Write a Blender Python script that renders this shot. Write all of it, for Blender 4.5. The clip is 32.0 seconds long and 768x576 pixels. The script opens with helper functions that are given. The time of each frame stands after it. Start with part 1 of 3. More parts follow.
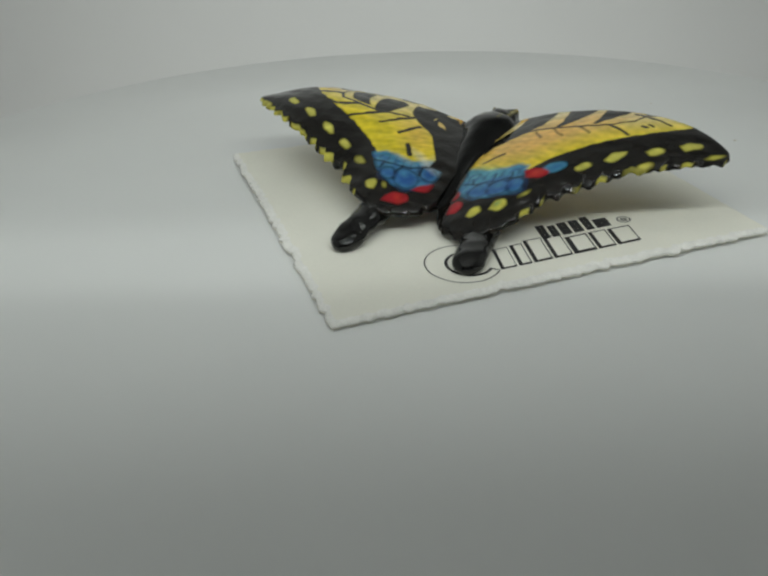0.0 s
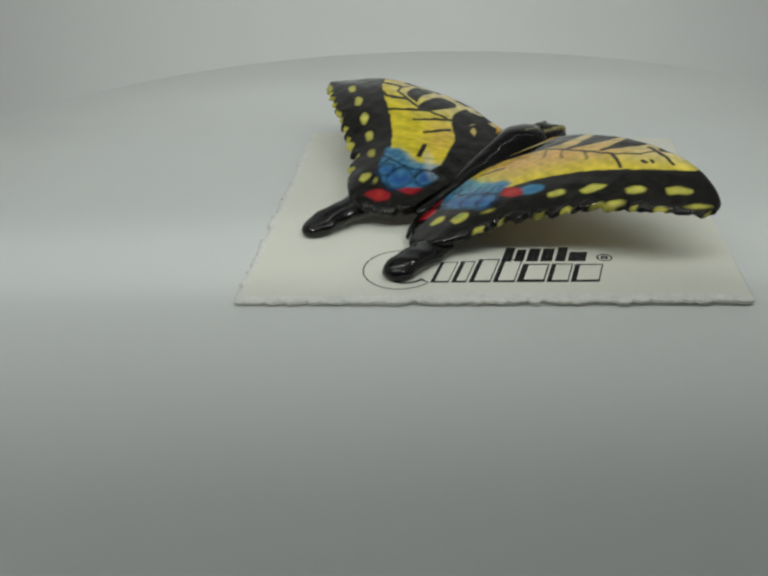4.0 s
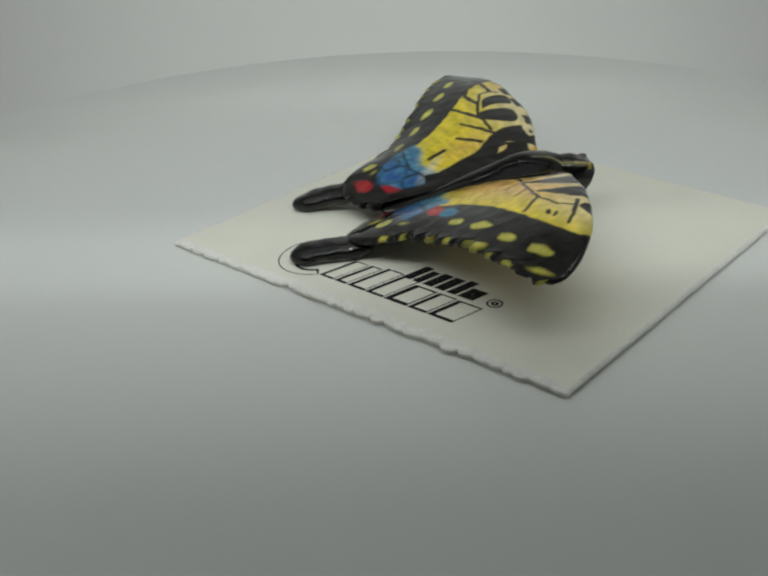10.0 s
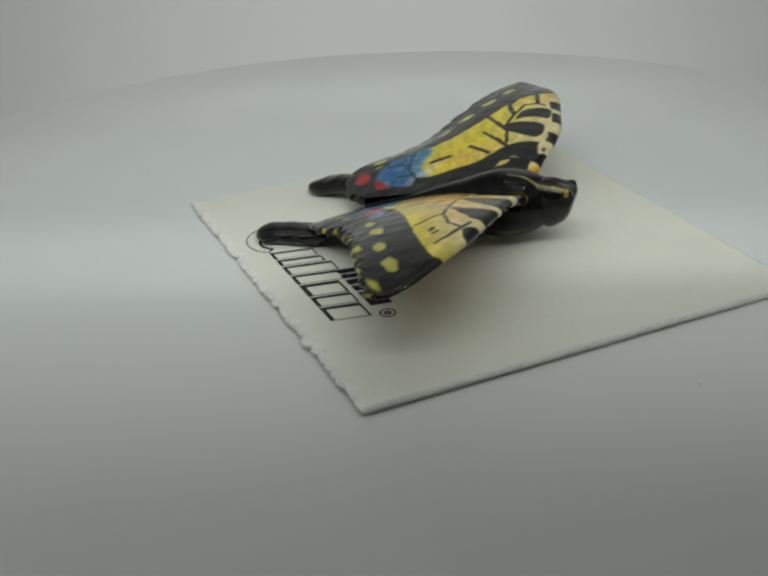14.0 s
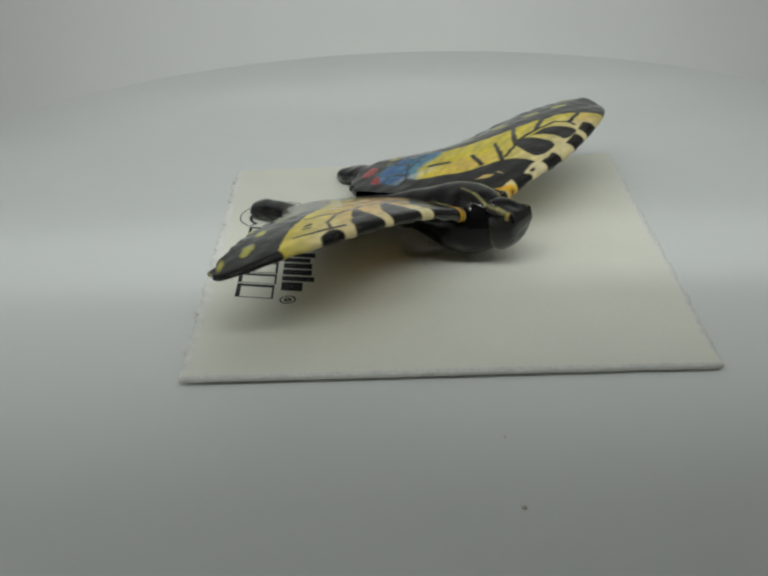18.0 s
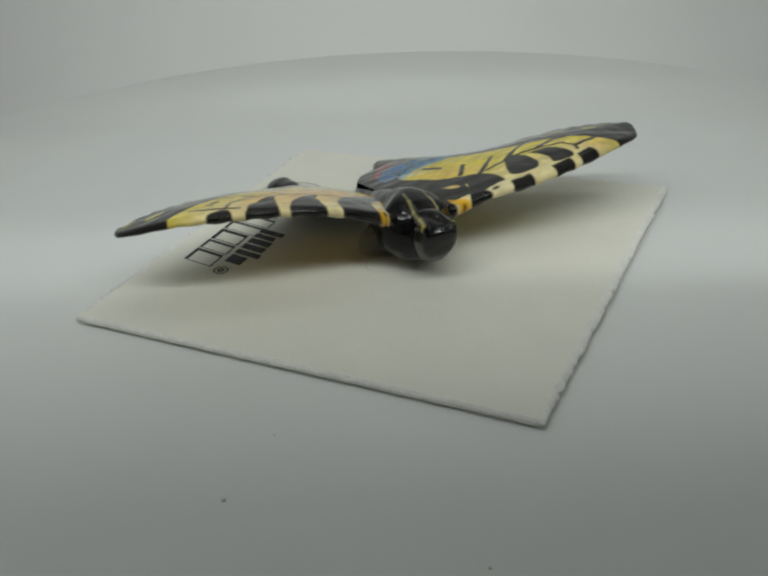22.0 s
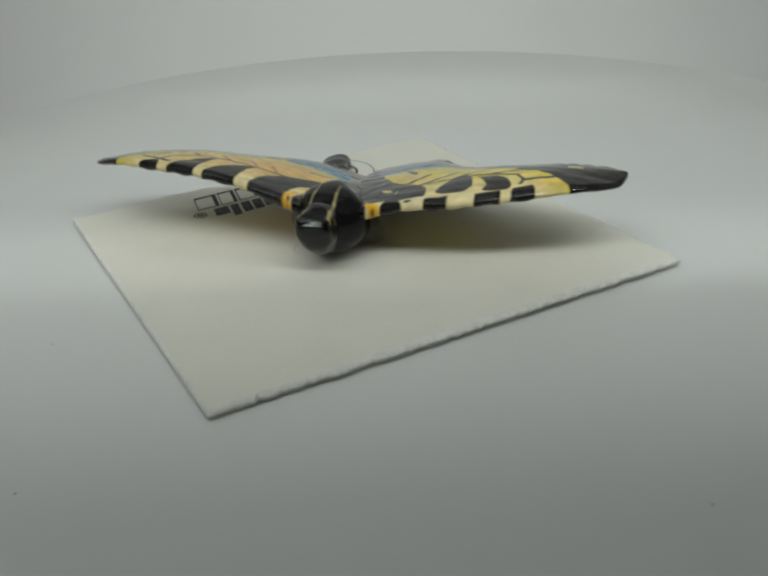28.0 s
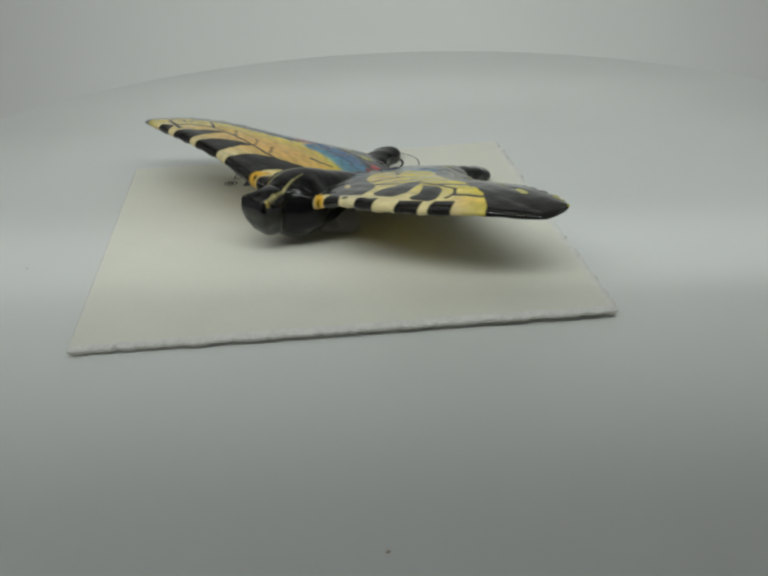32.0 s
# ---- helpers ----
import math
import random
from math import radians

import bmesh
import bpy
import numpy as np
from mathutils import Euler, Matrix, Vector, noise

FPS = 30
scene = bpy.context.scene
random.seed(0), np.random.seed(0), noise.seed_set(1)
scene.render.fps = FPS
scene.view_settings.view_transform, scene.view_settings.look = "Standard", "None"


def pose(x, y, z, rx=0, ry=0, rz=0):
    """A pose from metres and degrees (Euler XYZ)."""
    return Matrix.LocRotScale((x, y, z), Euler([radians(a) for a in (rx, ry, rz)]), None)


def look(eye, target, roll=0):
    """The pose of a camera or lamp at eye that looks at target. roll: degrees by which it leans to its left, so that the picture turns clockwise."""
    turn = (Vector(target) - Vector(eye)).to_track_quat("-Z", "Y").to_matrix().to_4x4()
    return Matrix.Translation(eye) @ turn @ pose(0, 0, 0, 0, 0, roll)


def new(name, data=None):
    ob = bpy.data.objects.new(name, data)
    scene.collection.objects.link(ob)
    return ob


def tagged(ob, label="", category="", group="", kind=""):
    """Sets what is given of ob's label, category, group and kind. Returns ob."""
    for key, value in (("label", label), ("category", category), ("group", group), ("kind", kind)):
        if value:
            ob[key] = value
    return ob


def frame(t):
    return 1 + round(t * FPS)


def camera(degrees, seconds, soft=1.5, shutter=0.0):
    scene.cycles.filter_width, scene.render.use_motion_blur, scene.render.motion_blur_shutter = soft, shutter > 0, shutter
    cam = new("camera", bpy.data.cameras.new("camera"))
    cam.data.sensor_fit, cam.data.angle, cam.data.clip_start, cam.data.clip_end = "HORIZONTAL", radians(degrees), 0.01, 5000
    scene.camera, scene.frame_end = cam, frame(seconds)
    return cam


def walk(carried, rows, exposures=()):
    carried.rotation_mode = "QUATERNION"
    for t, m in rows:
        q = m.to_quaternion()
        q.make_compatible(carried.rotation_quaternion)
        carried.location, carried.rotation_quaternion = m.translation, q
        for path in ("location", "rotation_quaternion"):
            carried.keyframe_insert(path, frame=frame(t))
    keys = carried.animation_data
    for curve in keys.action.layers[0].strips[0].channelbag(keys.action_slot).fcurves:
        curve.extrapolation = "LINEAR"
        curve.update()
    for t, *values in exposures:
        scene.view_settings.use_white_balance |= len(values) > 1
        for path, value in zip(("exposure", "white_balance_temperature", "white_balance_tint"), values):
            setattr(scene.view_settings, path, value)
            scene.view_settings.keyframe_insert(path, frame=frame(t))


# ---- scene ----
# A porcelain butterfly on a torn card turns on a small white turntable before a fixed camera.
MM = 0.001
cam = camera(45.97, 32.0, soft=2.5)
CAM_POSE = pose(0, -87.3 * MM, 38.52 * MM, 61.69, 0, 1.895) @ pose(0, 0, 0, 0, 0, -2.33)
TURN_RATE = 6.0
walk(cam, [(0.0, CAM_POSE), (32.0, CAM_POSE)], exposures=[(0.0, 0.0, 6500, 10), (32.0, 0.0, 6500, 10)])

# ---- world and lights: a white light box with a row of diodes over the camera ----
world = bpy.data.worlds.new("room")
scene.world = world
world.use_nodes = True
world.node_tree.nodes["Background"].inputs["Color"].default_value = (0.93, 1.0, 0.98, 1)
world.node_tree.nodes["Background"].inputs["Strength"].default_value = 0.25

LED_Y, LED_Z, LED_COUNT, LED_POWER = -66.0, 86.0, 12, 0.0037
for i in range(LED_COUNT):
    lamp = bpy.data.lights.new("led_lamp", "AREA")
    lamp.shape, lamp.size, lamp.size_y, lamp.spread = "RECTANGLE", 5.0 * MM, 1.2 * MM, radians(122)
    lamp.energy, lamp.color = LED_POWER, (0.94, 1.0, 0.96)
    lx = (i - (LED_COUNT - 1) / 2) * 12.0
    new("led_lamp", lamp).matrix_world = look((lx * MM, LED_Y * MM, LED_Z * MM), (lx * MM, 240 * MM, 0.0))
# added unseen lamp; cut off in front, it makes the plate's brightness step
band_light = bpy.data.lights.new("added_band_light", "AREA")
band_light.shape, band_light.size, band_light.size_y = "RECTANGLE", 260 * MM, 3.0 * MM
band_light.energy, band_light.color = 0.051, (0.94, 1.0, 0.96)
new("added_band_light", band_light).matrix_world = look((0, -103 * MM, 122 * MM), (0, 0, 0))
strip = bpy.data.lights.new("ceiling_strip", "AREA")
strip.shape, strip.size, strip.size_y = "RECTANGLE", 240 * MM, 2.5 * MM
strip.energy, strip.color = 0.024, (0.94, 1.0, 0.96)
new("ceiling_strip", strip).matrix_world = look((0, 20 * MM, 192 * MM), (0, 10 * MM, 0))
# added unseen overhead fill, shifted left to brighten that side
soft_fill = bpy.data.lights.new("added_soft_fill", "AREA")
soft_fill.shape, soft_fill.size, soft_fill.size_y = "RECTANGLE", 330 * MM, 190 * MM
soft_fill.energy, soft_fill.color = 0.088, (0.94, 1.0, 0.97)
new("added_soft_fill", soft_fill).matrix_world = look((-84 * MM, -72 * MM, 193 * MM), (-74 * MM, -30 * MM, 0))


# ---- materials ----
def material(name, color, rough, bump=0.0, bump_scale=1000.0, vary=0.06, vary_scale=60.0, coat=0.0, attribute="", fine=0.0, transmission=0.0, spec=0.4):
    """A principled surface with stains at one scale, grain at another and fine relief."""
    m = bpy.data.materials.new(name)
    m.use_nodes = True
    nt = m.node_tree
    bsdf = nt.nodes["Principled BSDF"]
    co = nt.nodes.new("ShaderNodeTexCoord")

    def noise_node(scale, detail):
        n = nt.nodes.new("ShaderNodeTexNoise")
        n.inputs["Scale"].default_value, n.inputs["Detail"].default_value = scale, detail
        nt.links.new(co.outputs["Object"], n.inputs["Vector"])
        return n

    def span(n, low, high):
        r = nt.nodes.new("ShaderNodeMapRange")
        r.inputs["From Min"].default_value, r.inputs["From Max"].default_value = 0.3, 0.7
        r.inputs["To Min"].default_value, r.inputs["To Max"].default_value = low, high
        nt.links.new(n.outputs["Fac"], r.inputs["Value"])
        return r

    if attribute:
        src = nt.nodes.new("ShaderNodeAttribute")
        src.attribute_name = attribute
        out = src.outputs["Color"]
    else:
        src = nt.nodes.new("ShaderNodeRGB")
        src.outputs[0].default_value = (*color, 1)
        out = src.outputs[0]
    for scale, amount in ((vary_scale, vary), (bump_scale, fine)):
        if amount:
            mix = nt.nodes.new("ShaderNodeMix")
            mix.data_type, mix.blend_type = "RGBA", "MULTIPLY"
            mix.inputs["Factor"].default_value = 1.0
            nt.links.new(out, mix.inputs["A"])
            nt.links.new(span(noise_node(scale, 4.0), 1 - amount, 1 + amount).outputs["Result"], mix.inputs["B"])
            out = mix.outputs["Result"]
    nt.links.new(out, bsdf.inputs["Base Color"])
    rough_range = span(noise_node(vary_scale * 3, 3.0), rough * 0.8, min(1, rough * 1.2))
    nt.links.new(rough_range.outputs["Result"], bsdf.inputs["Roughness"])
    bsdf.inputs["Specular IOR Level"].default_value = spec
    bsdf.inputs["Coat Weight"].default_value, bsdf.inputs["Coat Roughness"].default_value = coat, 0.05
    bsdf.inputs["Transmission Weight"].default_value = transmission
    if transmission:
        bsdf.inputs["IOR"].default_value = 1.3
    if bump:
        b = nt.nodes.new("ShaderNodeBump")
        b.inputs["Strength"].default_value, b.inputs["Distance"].default_value = 0.6, bump * MM
        nt.links.new(noise_node(bump_scale, 3.0).outputs["Fac"], b.inputs["Height"])
        nt.links.new(b.outputs["Normal"], bsdf.inputs["Normal"])
    return m


GLAZE = material("painted_glaze", (0.5, 0.4, 0.1), 0.045, 0.13, 800.0, 0.10, 420.0, 0.0, "paint", 0.06, spec=0.40)
BODY_GLAZE = material("black_glaze", (0.008, 0.008, 0.008), 0.08, 0.10, 700.0, 0.2, 420.0, 0.0, "paint", 0.1, spec=0.26)
GLOSS = material("wet_black_glaze", (0.008, 0.008, 0.008), 0.03, 0.11, 900.0, 0.2, 420.0, 0.0, "paint", 0.1, spec=0.5)
PLASTIC = material("white_plastic", (0.80, 0.81, 0.80), 0.42, 0.004, 1500.0, 0.012, 30.0)
PAPER = material("card_paper", (0.86, 0.845, 0.755), 0.92, 0.008, 2600.0, 0.02, 140.0, fine=0.012)
TORN = material("torn_paper_fibre", (0.86, 0.85, 0.81), 0.97, 0.08, 3200.0, 0.05, 900.0, fine=0.05)
INK = material("black_printing_ink", (0.015, 0.015, 0.017), 0.6, 0.01, 2600.0, 0.15, 900.0)
FABRIC = material("white_box_lining", (0.83, 0.825, 0.815), 0.85, 0.05, 700.0, 0.03, 12.0)
DARK_FRONT = material("dark_front_wall", (0.10, 0.10, 0.105), 0.9, 0.05, 700.0, 0.05, 12.0)
DARK_PLASTIC = material("grey_plastic", (0.25, 0.25, 0.26), 0.5, 0.01, 900.0, 0.05, 80.0)
GLUE = material("clear_glue", (0.86, 0.83, 0.78), 0.10, 0.03, 500.0, 0.05, 300.0, 0.0, transmission=0.9)
FILM = material("dried_glue_film", (0.82, 0.805, 0.74), 0.08, 0.01, 500.0, 0.03, 300.0, 0.0, spec=0.5)
CRUMB = material("brown_crumb", (0.70, 0.66, 0.58), 0.9, 0.05, 2500.0, 0.25, 900.0)


# ---- mesh helpers ----
def mesh_object(name, verts, faces, mat, parent=None, label="", smooth=True, colors=None):
    """One mesh from vertices in millimetres."""
    me = bpy.data.meshes.new(name)
    me.from_pydata([tuple(c) for c in (np.asarray(verts, dtype=float) * MM)], [], [tuple(int(i) for i in f) for f in faces])
    me.materials.append(mat)
    me.polygons.foreach_set("use_smooth", [smooth] * len(me.polygons))
    if colors is not None:
        layer = me.color_attributes.new("paint", "FLOAT_COLOR", "POINT")
        layer.data.foreach_set("color", np.concatenate([colors, np.ones((len(colors), 1))], axis=1).astype(np.float32).ravel())
    me.update()
    ob = new(name, me)
    if parent is not None:
        ob.parent = parent
    if label:
        tagged(ob, label)
    return ob


def loft(rings, closed=True, caps=True):
    """Faces for a stack of equal rings of points; caps close both ends."""
    n, k = len(rings), len(rings[0])
    verts = [p for r in rings for p in r]
    faces = []
    for i in range(n - 1):
        for j in range(k if closed else k - 1):
            j2 = (j + 1) % k
            faces.append((i * k + j, i * k + j2, (i + 1) * k + j2, (i + 1) * k + j))
    if caps:
        for row, flip in ((0, True), (n - 1, False)):
            ids = [row * k + j for j in range(k)]
            faces.append(ids[::-1] if flip else ids)
    return verts, faces


def lathe(profile, segments):
    """A turned solid from (radius, height) pairs."""
    rings = [[(r * math.cos(2 * math.pi * j / segments), r * math.sin(2 * math.pi * j / segments), z) for j in range(segments)] for r, z in profile]
    return loft(rings)


def box(x0, x1, y0, y1, z0, z1):
    v = [(x, y, z) for z in (z0, z1) for y in (y0, y1) for x in (x0, x1)]
    f = [(0, 2, 3, 1), (4, 5, 7, 6), (0, 1, 5, 4), (2, 6, 7, 3), (0, 4, 6, 2), (1, 3, 7, 5)]
    return v, f


def spline(points, count):
    """count points along a smooth curve through the given ones, evenly by length."""
    p = np.array(points, dtype=float)
    ext = np.vstack([2 * p[0] - p[1], p, 2 * p[-1] - p[-2]])
    out = []
    for i in range(len(p) - 1):
        a, b, c, d = ext[i:i + 4]
        t = np.linspace(0, 1, 40, endpoint=False)[:, None]
        out.append(0.5 * (2 * b + (c - a) * t + (2 * a - 5 * b + 4 * c - d) * t ** 2 + (3 * b - a - 3 * c + d) * t ** 3))
    q = np.vstack(out + [p[-1:]])
    s = np.concatenate([[0], np.cumsum(np.linalg.norm(np.diff(q, axis=0), axis=1))])
    want = np.linspace(0, s[-1], count)
    return np.stack([np.interp(want, s, q[:, k]) for k in range(q.shape[1])], axis=1)


def wobble(x, y, seed, size=1.0):
    """A smooth wavering value about -1 to 1 over the plane."""
    r = np.random.RandomState(seed)
    total = np.zeros_like(x)
    for k in range(6):
        ang, freq, ph = r.uniform(0, 6.283), r.uniform(0.6, 2.2) / size, r.uniform(0, 6.283)
        total = total + np.sin((x * math.cos(ang) + y * math.sin(ang)) * freq * 2.5 + ph) / 3.0
    return total


# ---- painting on the glaze: soft-edged areas and strokes over the plan of a wing ----
def inside(x, y, poly):
    """Signed distance to a polygon, positive inside."""
    p = np.array(poly, dtype=float)
    hit = np.zeros(x.shape, dtype=bool)
    best = np.full(x.shape, 1e9)
    for (x0, y0), (x1, y1) in zip(p, np.roll(p, -1, axis=0)):
        cross = ((y0 > y) != (y1 > y)) & (x < (x1 - x0) * (y - y0) / (y1 - y0 + 1e-12) + x0)
        hit ^= cross
        best = np.minimum(best, segment(x, y, x0, y0, x1, y1))
    return np.where(hit, best, -best)


def segment(x, y, x0, y0, x1, y1):
    dx, dy = x1 - x0, y1 - y0
    t = np.clip(((x - x0) * dx + (y - y0) * dy) / (dx * dx + dy * dy + 1e-12), 0, 1)
    return np.hypot(x - x0 - t * dx, y - y0 - t * dy)


class Painter:
    def __init__(self, x, y, base, seed):
        self.x = x + 0.06 * wobble(x, y, seed) + 0.012 * wobble(x, y, seed + 1, 0.3)
        self.y = y + 0.06 * wobble(x, y, seed + 2) + 0.012 * wobble(x, y, seed + 3, 0.3)
        self.color = np.tile(np.array(base, dtype=float), (len(x), 1))

    def lay(self, distance, color, soft=0.09, amount=1.0):
        w = (np.clip(distance / soft * 0.5 + 0.5, 0, 1) * amount)[:, None]
        self.color = self.color * (1 - w) + np.array(color) * w

    def area(self, poly, color, soft=0.09, amount=1.0, rounded=True):
        if rounded:
            poly = spline(list(poly) + [poly[0]], 56)[:-1]
        self.lay(inside(self.x, self.y, poly), color, soft, amount)

    def dab(self, cx, cy, rx, ry, turn, color, soft=0.09, amount=1.0):
        c, s = math.cos(radians(turn)), math.sin(radians(turn))
        dx, dy = self.x - cx, self.y - cy
        d = 1 - np.hypot((dx * c + dy * s) / rx, (-dx * s + dy * c) / ry)
        self.lay(d * min(rx, ry), color, soft, amount)

    def ring(self, cx, cy, rx, ry, turn, width, color, soft=0.09, amount=1.0):
        """A brushed outline round an oval."""
        c, s = math.cos(radians(turn)), math.sin(radians(turn))
        dx, dy = self.x - cx, self.y - cy
        d = np.abs(1 - np.hypot((dx * c + dy * s) / rx, (-dx * s + dy * c) / ry)) * min(rx, ry)
        self.lay(width / 2 * np.clip(0.7 + 0.9 * wobble(self.x, self.y, 83, 0.8), 0, 1.5) - d, color, soft, amount)

    def stroke(self, pts, width, color, soft=0.09, amount=1.0):
        """A brush line that thins towards its end."""
        n = len(pts) - 1
        for i, ((x0, y0), (x1, y1)) in enumerate(zip(pts, pts[1:])):
            w = width * (1.12 - 0.4 * i / max(1, n))
            self.lay(w / 2 - segment(self.x, self.y, x0, y0, x1, y1), color, soft, amount)


GOLD = (0.74, 0.51, 0.08)
BLACK = (0.005, 0.005, 0.005)
LEMON, ORANGE, PALE, CREAM = (0.76, 0.61, 0.02), (0.78, 0.43, 0.12), (0.76, 0.60, 0.20), (0.74, 0.64, 0.37)
SPOT, RED, SKY, DEEP, WHITE = (0.52, 0.48, 0.08), (0.34, 0.014, 0.020), (0.055, 0.24, 0.38), (0.022, 0.09, 0.30), (0.60, 0.58, 0.48)


def paint_wing(side, x, y, edge, along):
    """Colours of a wing's points; x out from the body, y towards the head, edge: depth in from the trailing rim, along: 0 to 1 on it."""
    left = side < 0
    p = Painter(x, y, LEMON if left else GOLD, 11 if left else 37)
    # warm and pale washes
    p.lay(p.y - 2.6 + 0.5 * wobble(x, y, 5, 2.0), PALE, 3.0, 0.8)
    p.lay(p.y - 4.4 + 0.5 * wobble(x, y, 6, 2.0), CREAM, 2.4, 0.85)
    if left:
        p.dab(6.0, -0.4, 2.6, 1.5, 50, ORANGE, 1.4, 0.5)
        p.dab(19.6, 4.6, 1.6, 1.0, -30, ORANGE, 0.7, 0.5)
    else:
        p.dab(7.0, 0.9, 5.2, 2.2, 22, ORANGE, 1.6, 0.75)
        p.dab(10.5, 4.6, 4.0, 1.2, 10, ORANGE, 1.2, 0.45)
        for k in range(9):
            p.stroke([(3.0 + 1.3 * k, -2.0 + 0.5 * k), (4.6 + 1.3 * k, 2.4 + 0.3 * k)], 0.3, ORANGE, 0.3, 0.35)
    # dark rim and all that lies behind it
    inner = [(21.6, 5.3), (21.4, 4.3), (19.0, 2.5), (16.2, 0.9), (13.0, -0.7), (10.8, -2.0), (9.0, -3.3), (7.8, -4.7)]
    behind = [(4.5, -4.6), (2.2, -3.9), (-2, -3.4)]
    if left:
        inner = [(21.7, 6.3), (21.1, 5.0), (19.6, 3.0), (16.4, 0.7), (13.2, -1.2), (11.0, -2.9), (9.4, -4.3), (8.4, -5.3)]
        behind = [(6.2, -5.1), (4.6, -5.2), (2.6, -4.0), (-2, -3.4)]
    border = inside(p.x, p.y, inner + behind + [(-2, -20), (32, -20), (32, 5.3)])
    p.lay(border + (0.9 if left else 1.5), LEMON, 1.6, 0.75)
    if not left:
        p.dab(2.8, -4.1, 2.0, 0.7, -12, (0.22, 0.40, 0.16), 0.6, 0.8)
    p.lay(border, BLACK)
    # blue washes on the hind part, with scalloped dark outlines and red patches towards the rim
    if left:
        p.area([(8.9, -5.4), (7.6, -4.7), (6.2, -4.8), (4.6, -4.9), (2.4, -3.6), (1.4, -4.6), (1.6, -7.6), (3.4, -9.4), (5.4, -9.2), (7.4, -7.6)], SKY, 0.25)
        p.lay(0.5 * wobble(x, y, 91, 0.9) - 0.25 - 0.12 * np.abs(p.y + 6.2), (0.10, 0.33, 0.46), 0.5, 0.6 * (inside(p.x, p.y, [(9, -5), (2, -4), (2, -7), (7, -7.5)]) > 0))
        p.dab(4.0, -8.0, 1.15, 1.35, -30, DEEP, 0.7, 0.9)
        p.dab(2.3, -6.2, 0.75, 1.0, -40, DEEP, 0.6, 0.9)
        p.dab(6.0, -8.1, 0.7, 0.8, -20, DEEP, 0.6, 0.7)
        p.lay(0.5 * wobble(x, y, 95, 0.7) - 0.05, DEEP, 0.4, 0.55 * (inside(p.x, p.y, [(9, -5.5), (5, -5.6), (2, -5), (1.6, -8), (5, -9.4), (7.6, -7.6)]) > 0))
        for k in range(7):
            p.stroke([(2.6 + 0.85 * k, -6.4 + 0.05 * k), (2.9 + 0.8 * k, -5.1 - 0.06 * k)], 0.11, (0.03, 0.08, 0.14), 0.16, 0.6)
        p.dab(4.4, -7.5, 0.35, 0.3, 0, SKY, 0.3, 0.7)
        p.dab(3.5, -4.3, 1.5, 0.42, 32, WHITE, 0.5, 0.8)
        p.dab(2.3, -3.8, 0.7, 0.4, 50, WHITE, 0.5, 0.55)
        p.dab(5.6, -5.0, 0.8, 0.25, 15, WHITE, 0.4, 0.4)
        for cx, cy, rx, ry, tilt in ((4.0, -8.0, 1.25, 1.5, -30), (2.3, -6.2, 0.9, 1.15, -40), (6.0, -8.1, 0.85, 0.95, -20)):
            p.ring(cx, cy, rx, ry, tilt, 0.2, BLACK, 0.2, 0.75)
        for pts in ([(8.2, -6.6), (6.6, -6.6), (5.2, -6.4), (4.2, -6.2), (3.0, -5.2), (1.8, -4.7)], [(5.0, -6.4), (5.3, -7.2)], [(3.2, -5.3), (3.1, -6.8)], [(7.0, -6.7), (7.1, -7.6)]):
            p.stroke(pts, 0.2, BLACK, 0.14, 0.9)
        p.area([(4.9, -12.0), (4.6, -10.9), (3.9, -10.3), (3.0, -10.2), (2.5, -10.9), (3.3, -11.7)], RED, 0.16)
        p.area([(2.8, -9.3), (2.3, -8.3), (1.2, -7.3), (0.8, -7.9), (1.5, -8.9)], RED, 0.16)
        p.dab(3.5, -11.0, 0.5, 0.3, 50, (0.48, 0.03, 0.02), 0.3, 0.8)
        p.area([(6.2, -10.9), (6.3, -9.9), (6.9, -9.5), (7.4, -10.0), (7.0, -10.8)], SPOT, 0.14)
        p.dab(9.7, -6.9, 0.75, 0.4, 30, SPOT, 0.16, 0.75)
        p.dab(5.5, -9.9, 0.35, 0.22, 60, SPOT, 0.12, 0.6)
    else:
        p.area([(7.5, -3.9), (6.2, -3.7), (4.4, -4.2), (2.8, -3.9), (1.2, -3.3), (0.6, -4.8), (1.4, -7.0), (3.4, -8.4), (6.0, -8.3), (7.8, -7.8), (7.6, -5.6)], SKY, 0.3)
        p.area([(1.3, -3.5), (3.4, -4.1), (5.2, -4.4), (4.4, -5.4), (1.8, -5.2)], (0.10, 0.36, 0.40), 0.5, 0.7)
        p.lay(0.5 * wobble(x, y, 93, 0.9) - 0.2 - 0.12 * np.abs(p.y + 5.6), (0.09, 0.32, 0.50), 0.5, 0.6 * (inside(p.x, p.y, [(7, -4), (1, -4), (1, -7), (7, -7)]) > 0))
        p.dab(10.2, -4.3, 1.15, 0.72, 32, SKY, 0.15)
        p.dab(10.4, -4.2, 0.6, 0.3, 32, DEEP, 0.3, 0.6)
        for cx, cy, rx, ry, tilt in ((3.6, -7.3, 1.05, 0.95, 10), (5.6, -7.2, 1.1, 1.0, 10), (7.2, -6.9, 0.8, 1.0, 10)):
            p.dab(cx, cy, rx, ry, tilt, DEEP, 0.6, 0.75)
            p.dab(cx, cy + 0.35, rx * 0.5, ry * 0.35, tilt, SKY, 0.3, 0.7)
            p.ring(cx, cy, rx * 1.06, ry * 1.08, tilt, 0.22, BLACK, 0.2, 0.8)
